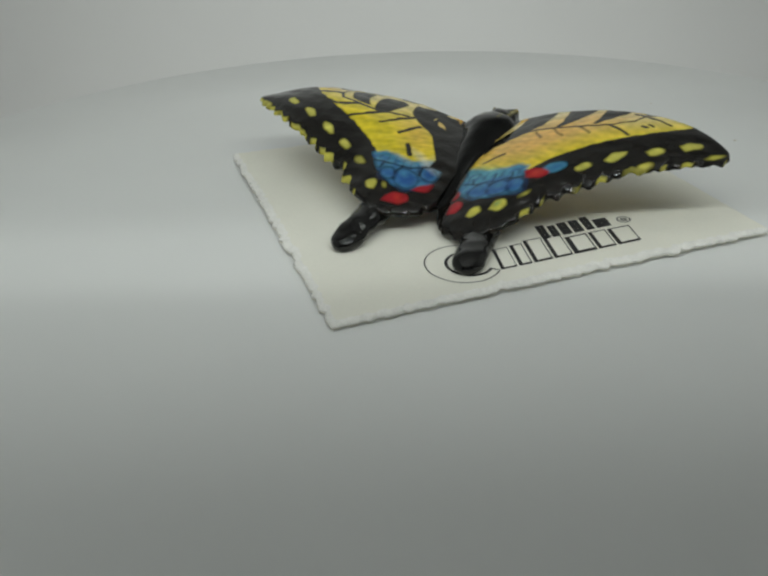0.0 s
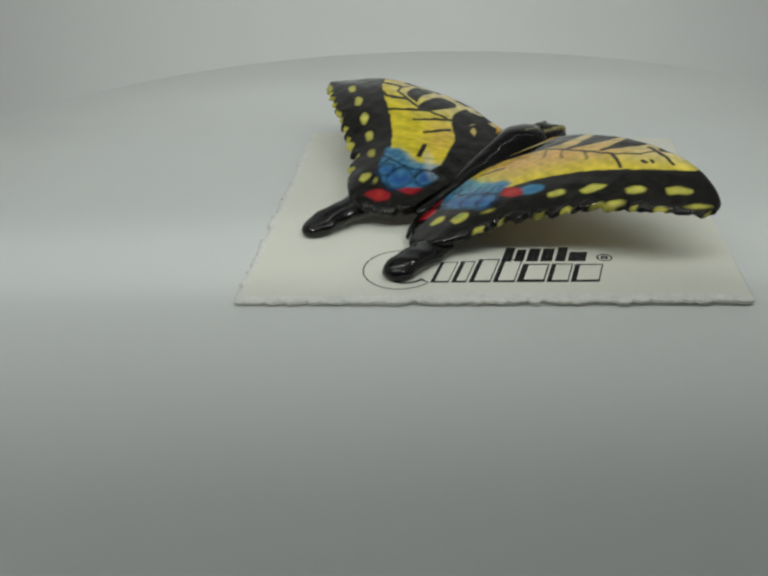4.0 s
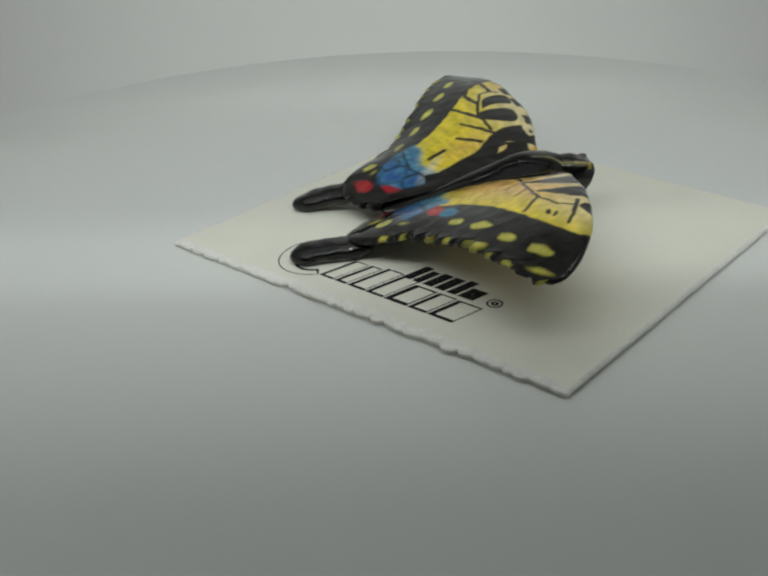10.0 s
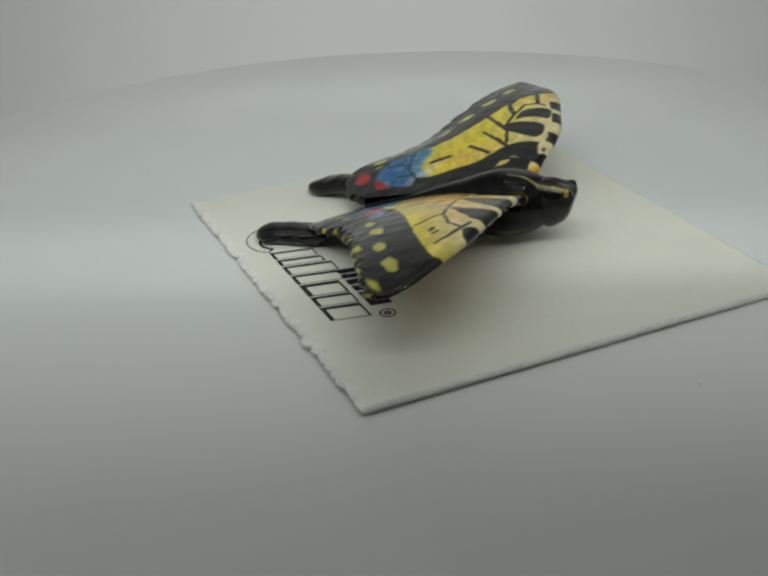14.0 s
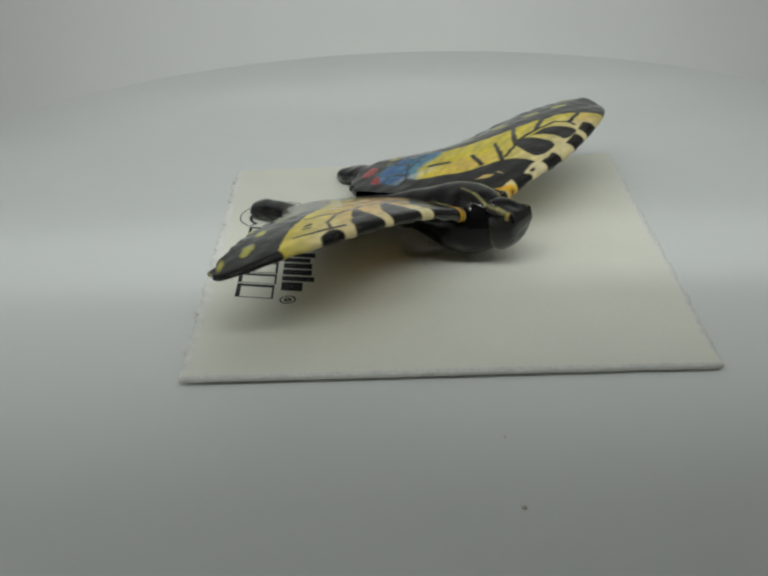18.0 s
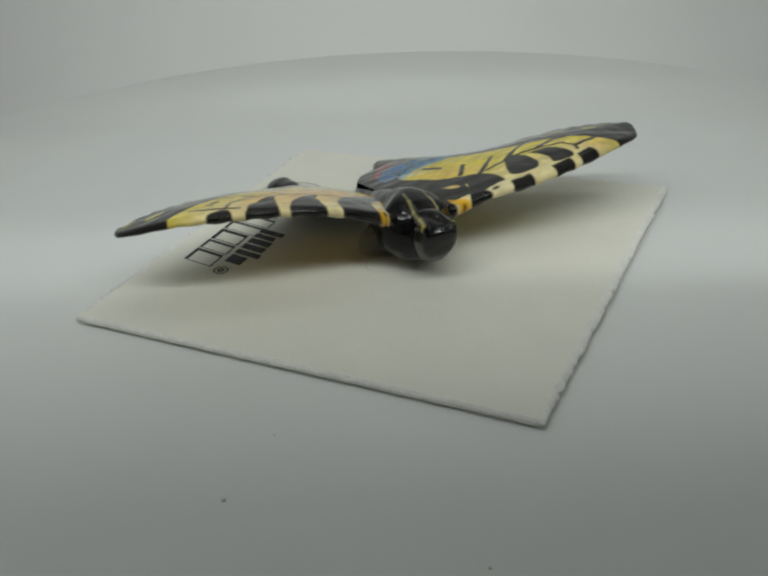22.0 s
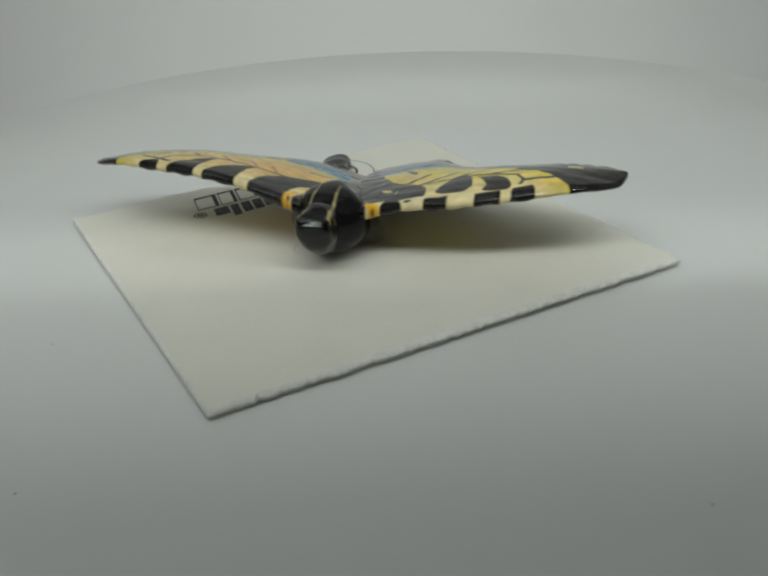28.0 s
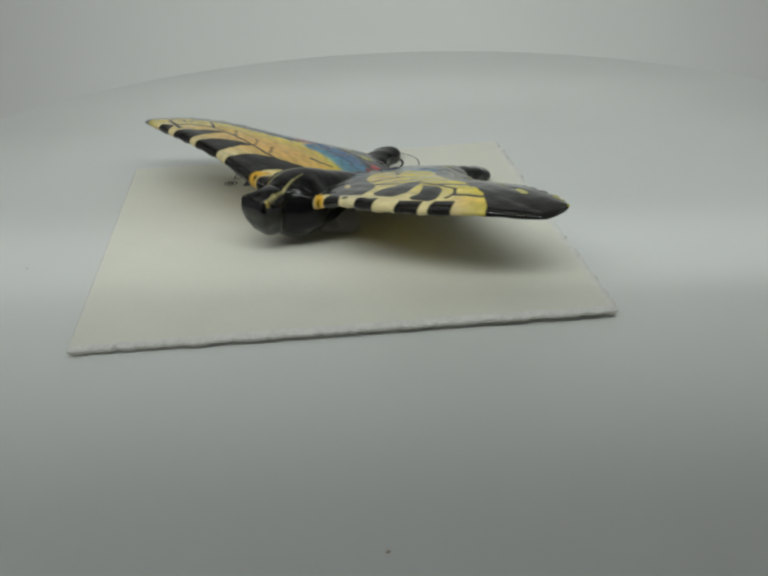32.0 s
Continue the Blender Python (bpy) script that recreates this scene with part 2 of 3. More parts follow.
        for pts in ([(7.6, -5.7), (6.2, -5.9), (4.6, -6.1), (3.0, -6.2), (1.4, -5.8)], [(4.6, -5.9), (4.5, -5.0)], [(2.6, -6.1), (2.3, -5.2)], [(6.4, -5.9), (6.3, -5.0)]):
            p.stroke(pts, 0.2, BLACK, 0.14, 0.85)
        p.lay(0.5 * wobble(x, y, 97, 0.7) - 0.08, DEEP, 0.4, 0.5 * (inside(p.x, p.y, [(7.6, -4.2), (4, -4.8), (1.2, -4), (1.4, -7), (4, -8.3), (7.6, -7.6)]) > 0))
        for k in range(7):
            p.stroke([(1.7 + 0.85 * k, -5.6), (1.9 + 0.85 * k, -4.4 - 0.03 * k)], 0.1, (0.03, 0.10, 0.14), 0.16, 0.55)
        p.area([(7.5, -5.0), (8.1, -5.9), (9.4, -5.7), (9.9, -5.0), (9.2, -4.6), (8.2, -4.5)], RED, 0.15)
        p.dab(8.7, -5.2, 0.6, 0.3, 40, (0.52, 0.05, 0.03), 0.3, 0.8)
        p.area([(0.5, -8.2), (0.4, -7.0), (1.2, -6.7), (1.7, -7.5), (1.4, -8.3)], RED, 0.15)
        p.area([(1.2, -10.2), (1.2, -9.0), (1.9, -8.5), (2.6, -9.1), (2.3, -10.1)], RED, 0.15)
        p.area([(5.7, -10.2), (6.0, -9.2), (6.8, -9.0), (7.2, -9.7), (6.6, -10.4)], SPOT, 0.14)
        p.area([(3.6, -10.8), (3.8, -9.9), (4.5, -9.7), (4.9, -10.4), (4.3, -11.0)], SPOT, 0.14)
        p.dab(6.3, -9.5, 0.3, 0.2, 60, (0.16, 0.30, 0.12), 0.2, 0.8)
        p.dab(8.5, -8.0, 0.55, 0.22, 50, SPOT, 0.14, 0.6)
    # row of yellow spots
    spots = ((22.0, 1.25, 1.0), (19.0, -0.75, 0.82), (15.6, -2.2, 0.9), (12.9, -3.9, 0.72)) if not left else ((21.5, 0.1, 0.8), (18.5, -1.45, 0.85), (15.3, -3.2, 0.85), (12.4, -4.9, 0.75))
    for k, (cx, cy, rx) in enumerate(spots):
        lean = 0.25 * math.sin(2.3 * k + (1 if left else 0))
        p.area([(cx - rx, cy - 0.55 * rx + lean), (cx - 0.35 * rx, cy + 0.35 * rx), (cx + 0.55 * rx, cy + 0.8 * rx), (cx + rx, cy + 0.5 * rx - lean), (cx + 0.5 * rx, cy - 0.3 * rx), (cx - 0.45 * rx, cy - 0.85 * rx)], SPOT, 0.14)
        p.dab(cx + 0.1, cy + 0.1, rx * 0.5, rx * 0.25, 35, (0.66, 0.62, 0.16), 0.3, 0.6)
    if not left:
        p.dab(18.5, -2.9, 0.75, 0.34, 40, SPOT, 0.14)
        p.dab(24.3, 0.7, 0.9, 0.25, 45, SPOT, 0.14)
    # yellow touches on the scalloped rim
    beat = np.sin(along * 74.0 + 1.3 * np.sin(along * 31)) + 0.5 * np.sin(along * 47 + (1 if left else 4)) - (-0.55 if left else 0.55)
    reach = (0.19 + (0.10 + 0.28 * (along < 0.55) * np.clip(np.sin(along * 74) + 0.6, 0, 1)) * left) - edge
    p.lay(np.minimum(beat * 0.4, reach) * (along > 0.30) - 1.0 * (along <= 0.30) - 1.0 * (along > (0.975 if left else 0.985)), SPOT, 0.14)
    if left:
        p.dab(24.6, -1.1, 1.0, 0.5, 35, SPOT, 0.15)
        p.dab(26.0, -0.45, 0.7, 0.35, 40, SPOT, 0.15)
    # stripes that run in from the leading edge
    if left:
        p.lay(np.minimum(np.minimum(2.7 + 0.52 * np.clip(p.y + 3.4, 0, 9) - p.x, 2.2 - p.y), p.y + 5.0), BLACK, 0.12)
        p.area([(-1, 1.6), (4.6, 1.6), (6.0, 3.4), (5.6, 6.0), (-1, 6.3)], BLACK, rounded=False)
        p.area([(4.2, 9), (8.4, 9), (8.8, 6.0), (8.6, 4.0), (7.4, 2.7), (5.6, 1.2), (3.6, 0.2), (3.2, 1.6), (5.2, 2.8), (6.0, 3.9), (5.5, 5.4)], BLACK)
        p.area([(4.1, 2.8), (4.9, 3.1), (5.4, 3.9), (4.7, 3.7)], (0.58, 0.42, 0.13))
        p.area([(6.6, 6.55), (7.3, 6.3), (8.2, 6.2), (9.0, 6.5), (9.0, 9), (7.4, 9), (7.0, 7.2)], CREAM, 0.12)
        p.dab(7.5, 6.85, 0.32, 0.2, 0, BLACK, 0.1)
        p.area([(9.9, 4.3), (11.0, 2.2), (12.3, 2.2), (12.9, 4.3), (12.5, 5.8), (11.0, 6.2), (9.8, 5.7)], BLACK)
        p.area([(9.1, 6.75), (11.1, 6.65), (11.2, 9), (9.0, 9)], BLACK, rounded=False)
        p.area([(13.1, 2.6), (15.2, 3.0), (16.3, 4.7), (16.1, 5.9), (14.0, 6.0), (14.1, 4.7)], BLACK)
        p.area([(13.4, 6.5), (15.6, 6.1), (15.7, 9), (13.4, 9)], BLACK, rounded=False)
        p.area([(16.6, 5.8), (17.6, 5.5), (18.4, 5.6), (18.6, 9), (16.6, 9)], BLACK)
    else:
        p.area([(3.6, 9), (7.0, 9), (7.2, 6.4), (6.4, 3.8), (4.4, 2.0), (2.4, 0.4), (1.6, -0.8), (1.4, 1.2), (2.6, 3.0), (3.8, 5.0)], BLACK)
        p.area([(8.6, 9), (11.7, 9), (11.6, 6.6), (10.4, 4.4), (8.3, 2.7), (8.6, 4.6)], BLACK)
        p.area([(12.8, 9), (15.7, 9), (15.2, 6.2), (13.6, 4.2), (12.0, 3.0), (12.4, 4.8)], BLACK)
        p.area([(16.4, 9), (18.9, 9), (18.6, 6.2), (17.6, 5.5), (16.6, 5.8)], BLACK)
        p.stroke([(15.7, 5.6), (17.6, 4.9), (19.5, 3.9)], 0.34, BLACK)
        p.stroke([(13.7, 2.8), (15.9, 1.2)], 0.28, BLACK)
        p.stroke([(16.9, 3.0), (17.3, 2.8)], 0.35, BLACK, 0.1)
        p.stroke([(17.5, 3.4), (17.8, 3.2)], 0.3, BLACK, 0.1)
    # veins
    if left:
        p.stroke([(8.6, 2.9), (11.9, 2.0), (14.1, 2.3), (16.7, 2.9), (17.3, 3.9), (17.2, 5.0)], 0.34, BLACK)
        for pts in ([(7.9, 3.0), (9.2, 1.6), (10.6, 0.0)], [(6.6, 1.4), (8.0, -0.8)], [(11.0, 2.2), (12.6, 0.8), (14.2, -0.5)], [(14.4, 2.3), (16.6, 1.3), (18.0, 1.6)], [(17.4, 4.2), (19.8, 3.6)]):
            p.stroke(pts, 0.44, BLACK)
        p.stroke([(5.3, -4.1), (6.3, -2.4)], 0.46, BLACK)
    else:
        p.stroke([(3.0, 2.2), (6.2, 2.8), (9.9, 2.6), (13.6, 2.8), (16.0, 3.9), (16.6, 5.0)], 0.28, BLACK)
        for pts in ([(7.9, 2.7), (9.4, 0.9)], [(6.2, 2.4), (7.2, 0.9)], [(10.8, 2.6), (12.0, 1.2)]):
            p.stroke(pts, 0.22, BLACK, 0.15, 0.8)
        p.stroke([(2.4, -2.5), (4.1, -1.4)], 0.30, BLACK)
    # dark shoulder and seam beside the body
    shoulder = 3.35 if left else 2.9
    p.area([(-1, 9.5), (shoulder + 0.4, 9.5), (shoulder + 0.3, 6.6), (shoulder - 0.1, 5.2), (shoulder + 0.35 if left else 2.0, 2.6), (-1, 2.0)], BLACK, 0.15, rounded=False)
    p.lay(1.25 + 0.15 * wobble(x, y, 9, 2.0) - x, BLACK, 0.25)
    p.area([(3.4, 5.4), (4.0, 6.0), (4.6, 6.5), (4.9, 7.2), (4.7, 8.5), (4.0, 8.5), (3.9, 7.2), (3.6, 6.4)] if left else [(3.2, 5.2), (3.6, 5.9), (4.0, 6.4), (3.9, 7.2), (3.7, 8.5), (3.0, 8.5), (3.3, 7.2), (3.2, 6.3)], (0.72, 0.40, 0.03), 0.15)
    p.dab(4.3 if left else 3.5, 7.15, 0.14, 0.24, 10, BLACK, 0.1)
    dark = (p.color.max(axis=1) < 0.05)[:, None]
    p.color = p.color + dark * np.array((0.007, 0.005, 0.003)) * np.clip(0.5 + wobble(x * 0.6, y * 1.6, 77, 0.5), 0, 2)[:, None]
    theta, reach = np.arctan2(y - 1.0, x + 3.0), np.hypot(x + 3.0, y - 1.0)
    p.color = p.color * (1 + 0.12 * wobble(theta * 30, reach * 0.35, 71) + 0.06 * wobble(x, y, 72, 0.5))[:, None]
    return np.clip(p.color, 0.002, 0.95)


# ---- turntable and light box ----
TABLE_R = 70.8


def build_turntable():
    top = tagged(new("turntable"), "small display turntable with a smooth white plastic plate", "turntable")
    top.location = (0, 0, -26 * MM)
    mesh_object("base", *lathe([(52, 0), (60, 0), (62, 2), (62, 14), (60, 16), (30, 16)], 96), DARK_PLASTIC, top, "grey plastic base")
    rim = TABLE_R
    plate = mesh_object("plate", *lathe([(20, -9.6), (rim - 1.8, -9.6), (rim - 0.4, -8.6), (rim, -7.4), (rim, -0.8), (rim - 0.2, -0.25), (rim - 0.7, 0.0), (45, 0.0), (12, 0.0), (0.01, 0.0)], 192), PLASTIC, top, "round white plastic plate, slowly turning")
    return plate


def build_box():
    """Closed white light box: a floor that sweeps up into the back wall, sides, ceiling, and an added flap that shades
    the front.
    """
    prof = [(-190, -26), (60, -26)] + [(60 + 60 * math.sin(a), 34 - 60 * math.cos(a)) for a in np.linspace(0, math.pi / 2, 13)[1:]] + [(120, 200)]
    outer = [(y + (4 if z > -26 else 0), z - (4 if y < 118 else 0)) for y, z in prof]
    ring = [[(x, y, z) for y, z in prof + outer[::-1]] for x in (-170, 170)]
    tagged(mesh_object("floor", *loft(ring), FABRIC), "white light box floor sweeping up into the back wall", "backdrop", kind="structure")
    for name, dims, words in (("wall_west", (-174, -170, -194, 124, -30, 204), "white side wall of the light box"),
                              ("wall_east", (170, 174, -194, 124, -30, 204), "white side wall of the light box"),
                              ("ceiling", (-170, 170, -190, 120, 200, 204), "white ceiling of the light box"),
                              # unseen front wall, made dark to deepen reflections and the shade under the wings
                              ("wall_south", (-170, 170, -194, -190, -26, 200), "unseen dark grey wall added in front to keep reflections dark")):
        tagged(mesh_object(name, *box(*dims), DARK_FRONT if name == "wall_south" else FABRIC, smooth=False), words, "wall" if "wall" in name else "ceiling", kind="structure")
    # unseen flap, added to cut lamp light off the near part of the plate
    tagged(mesh_object("added_shade_flap", *box(-48, 170, -150, -68.3, 72, 73.5), FABRIC, smooth=False), "unseen white flap added to shade the front of the plate", "flap", kind="structure")
    strip = tagged(new("led_strip"), "slim white diode strip over the camera", "strip light")
    strip.location = (0, (LED_Y - 3.5) * MM, (LED_Z + 1) * MM)
    mesh_object("housing", *box(-80, 80, -4, 4, 0, 3), FABRIC, strip, smooth=False)


# ---- card ----
CARD_CORNERS = [(-6.57, -23.3), (34.76, -7.3), (21.6, 31.5), (-21.4, 18.2)]
CARD_LIFT = (0.15, 0.36, 0.25, 0.55)
CARD_AT = (7.1, 4.8)


def card_height(s, t):
    a, b, c, d = CARD_LIFT
    edge = (1 - s) * (1 - t) * a + s * (1 - t) * b + s * t * c + (1 - s) * t * d
    return edge


def build_card():
    card = tagged(new("backing_card"), "square off-white paper card with torn edges, lying on the turntable", "card")
    corners = np.array(CARD_CORNERS) - np.array(CARD_AT)
    n = 230
    rough = (0.42, 0.05, 0.27, 0.36)
    outline, clean, params, fray = [], [], [], []
    rnd = np.random.RandomState(4)
    for k in range(4):
        p, q = corners[k], corners[(k + 1) % 4]
        along = (q - p) / np.linalg.norm(q - p)
        out = np.array([along[1], -along[0]])
        t = np.arange(n) / n
        fine = rnd.normal(0, 1, n)
        fine = np.convolve(np.concatenate([fine[-1:], fine, fine[:1]]), np.ones(3) / 3 ** 0.5, "valid") * 0.35
        tooth = np.abs(np.sin(t * 68 + 2.2 * np.sin(t * 9 + k) + 1.2 * np.sin(t * 23 + 2 * k)))
        jag = rough[k] * (0.8 * fine + 0.55 * tooth - 0.4) * np.clip(np.minimum(t, 1 - t) * 14, 0, 1)
        for tt, j in zip(t, jag):
            outline.append(out * j)
            clean.append(p + (q - p) * tt)
            params.append([(tt, 0), (1, tt), (1 - tt, 1), (0, 1 - tt)][k])
            fray.append(rough[k])
    outline, clean, params, fray = np.array(outline), np.array(clean), np.array(params), np.array(fray)
    middle = corners.mean(axis=0)
    soft = sum(np.roll(clean, k, axis=0) for k in range(-1, 2)) / 3
    outline = soft + outline
    centre, count = outline.mean(axis=0), len(outline)
    unit = (outline - centre) / np.linalg.norm(outline - centre, axis=1)[:, None]
    thick = 0.5

    def ring(inset, drop, extra=0.0):
        inset = inset * (0.25 + 2.3 * fray)
        pos = outline - unit * inset[:, None] + unit * extra
        z = np.array([card_height(a, b) for a, b in zip(params[:, 0], params[:, 1])]) + thick - drop
        return np.column_stack([pos, z])

    zero, one = np.zeros(count), np.ones(count)
    grain = np.abs(rnd.normal(0, 1, count))
    top_rings = []
    for f in np.append(np.linspace(0.04, 0.93, 13), 1.0):
        pos = middle + (clean - middle) * f
        st = 0.5 + (params - 0.5) * f
        top_rings.append(np.column_stack([pos, [card_height(a, b) + thick for a, b in st]]))
    top_rings[-1][:, :2] = outline - unit * (0.75 * (0.25 + 2.3 * fray))[:, None]
    top_rings[-1][:, 2] = ring(zero, 0.0)[:, 2]
    v, f = loft([[tuple(p) for p in r] for r in top_rings], caps=False)
    f.append(tuple(range(count)))
    bottom = ring(zero, thick)
    bottom[:, 2] = np.maximum(bottom[:, 2], 0.0)
    base = len(v)
    v += [tuple(p) for p in bottom]
    f.append(tuple(range(base + count - 1, base - 1, -1)))
    mesh_object("sheet", v, f, PAPER, card, "smooth off-white face of the card")
    rings = [ring(0.75 * one, 0.0), ring(0.35 * one + 0.1 * grain, 0.03 + 0.03 * grain), ring(0.1 * one, 0.12 + 0.05 * grain), ring(zero, 0.27, 0.03), ring(0.05 * one, thick - 0.1), ring(0.2 * one, thick)]
    v, f = loft([[tuple(p) for p in r] for r in rings], caps=False)
    mesh_object("torn_edge", v, f, TORN, card, "frayed torn paper rim")
    # printed mark: plain shapes in black ink
    ex = (corners[1] - corners[0]) / np.linalg.norm(corners[1] - corners[0])
    ey = np.array([-ex[1], ex[0]])
    side_x, side_y = np.linalg.norm(corners[1] - corners[0]), 42.5

    def print_shape(name, loops, label):
        verts, faces = [], []
        for outer, inner in loops:
            start, k = len(verts), len(outer)
            for pts in (outer, inner):
                for x, y in pts:
                    q = corners[0] + ex * x + ey * y
                    verts.append((q[0], q[1], card_height(x / side_x, y / side_y) + thick + 0.035))
            for i in range(k):
                j = (i + 1) % k
                faces.append((start + i, start + j, start + k + j, start + k + i))
        mesh_object(name, verts, faces, INK, card, label, smooth=False)

    def bar(x, y, w, h, lean, pen):
        """A leaning outlined bar; a pen as wide as the bar fills it."""
        def rect(g):
            return [(x + g + lean * g, y + g), (x + w - g + lean * g, y + g), (x + w - g + lean * (h - g), y + h - g), (x + g + lean * (h - g), y + h - g)]
        hollow = min(pen, w / 2.02, h / 2.02)
        shade = 0.75 * pen if hollow == pen else 0.0
        return rect(0), [(px + shade * 0.9, py + shade * 0.5) for px, py in rect(hollow)]

    for dx, w, h in ((0.0, 0.9, 2.9), (1.15, 0.85, 2.45), (2.25, 1.05, 2.65), (3.55, 1.05, 2.65), (4.9, 0.9, 2.9), (6.05, 1.6, 1.9)):
        print_shape("printed_bar", [bar(23.55 + dx, 7.0, w, h, 0.22, 1.0)], "solid black printed bar")
    for dx, w, h, pen in ((0.0, 1.6, 4.0, 0.21), (1.85, 1.3, 4.1, 0.24), (3.4, 1.9, 4.5, 0.25), (5.5, 1.9, 4.5, 0.25), (7.6, 2.4, 3.5, 0.34), (10.2, 1.9, 3.5, 0.26), (12.3, 2.5, 3.4, 0.29)):
        print_shape("outlined_bar", [bar(17.1 + dx, 3.0, w, h, 0.24, pen)], "black outlined printed bar")
    arc = [math.radians(a) for a in np.linspace(48, 318, 60)]
    outer = [(14.4 + 3.5 * math.cos(a), 5.6 + 3.85 * math.sin(a)) for a in arc]
    inner = [(14.9 + 1.9 * math.cos(a), 5.3 + 2.2 * math.sin(a)) for a in arc]
    loop = outer + inner[::-1]

    def shrink(pts, d):
        p = np.array(pts)
        tang = np.roll(p, -1, axis=0) - np.roll(p, 1, axis=0)
        tang /= np.linalg.norm(tang, axis=1)[:, None] + 1e-9
        return [tuple(q) for q in p + np.column_stack([-tang[:, 1], tang[:, 0]]) * np.asarray(d)[:, None]]

    pen = np.concatenate([np.full(60, 0.12), np.full(60, 0.3)])
    print_shape("crescent", [(loop, shrink(loop, pen))], "black outlined printed crescent")
    ang = [2 * math.pi * i / 24 for i in range(24)]
    print_shape("ring_mark", [([(33.0 + r0 * math.cos(a), 7.7 + r0 * math.sin(a)) for a in ang], [(33.0 + r1 * math.cos(a), 7.7 + r1 * math.sin(a)) for a in ang]) for r0, r1 in ((0.72, 0.58), (0.34, 0.12))],
                "small black printed ring")
    return card


# ---- butterfly ----
SURFACE = {1: (4.318, 0.43, 0.193, -0.0137, 0.0031, -0.0092), -1: (4.55, 0.274, 0.1125, -0.0051, 0.0012, -0.0074)}
LEAD = {1: [(0.0, 6.8), (3.0, 7.5), (6.0, 7.6), (9.1, 7.3), (12.2, 7.15), (14.7, 6.85), (17.0, 6.45), (19.7, 5.8), (22.0, 4.9), (24.0, 3.75), (25.25, 2.55), (25.55, 1.45)],
        -1: [(0.0, 6.4), (3.0, 6.9), (6.2, 7.15), (9.4, 7.55), (12.8, 7.6), (16.2, 7.0), (20.3, 6.05), (23.0, 4.9), (24.7, 3.75), (25.65, 2.5), (26.05, 1.2)]}
TRAIL = {1: [(0.0, -9.6), (1.5, -11.8), (3.6, -13.1), (5.6, -13.2), (7.2, -12.4), (8.4, -11.0), (9.4, -9.2), (10.6, -7.7), (12.7, -6.3), (14.8, -5.0), (16.6, -3.8), (18.8, -2.9), (20.8, -1.9), (23.0, -0.7), (24.6, 0.1), (25.53, 1.35)],
         -1: [(0.0, -9.6), (1.5, -11.8), (3.6, -12.9), (5.2, -13.1), (6.7, -12.5), (8.4, -11.3), (9.4, -9.8), (10.7, -8.0), (12.4, -7.3), (14.7, -6.1), (16.8, -5.0), (19.1, -3.9), (22.2, -2.3), (24.2, -1.3), (25.3, -0.7), (25.9, 0.2), (26.08, 1.15)]}
LIFT = 0.65


def wing_height(side, x, y):
    c = SURFACE[side]
    out = np.clip((x - 6) / 9, 0, 1)
    crown = (0.018 if side < 0 else 0.013) * out * out * (3 - 2 * out) * (y + 1.5) * (6.5 - y)
    return c[0] + c[1] * x + c[2] * y + c[3] * x * x + c[4] * x * y + c[5] * y * y + LIFT + crown


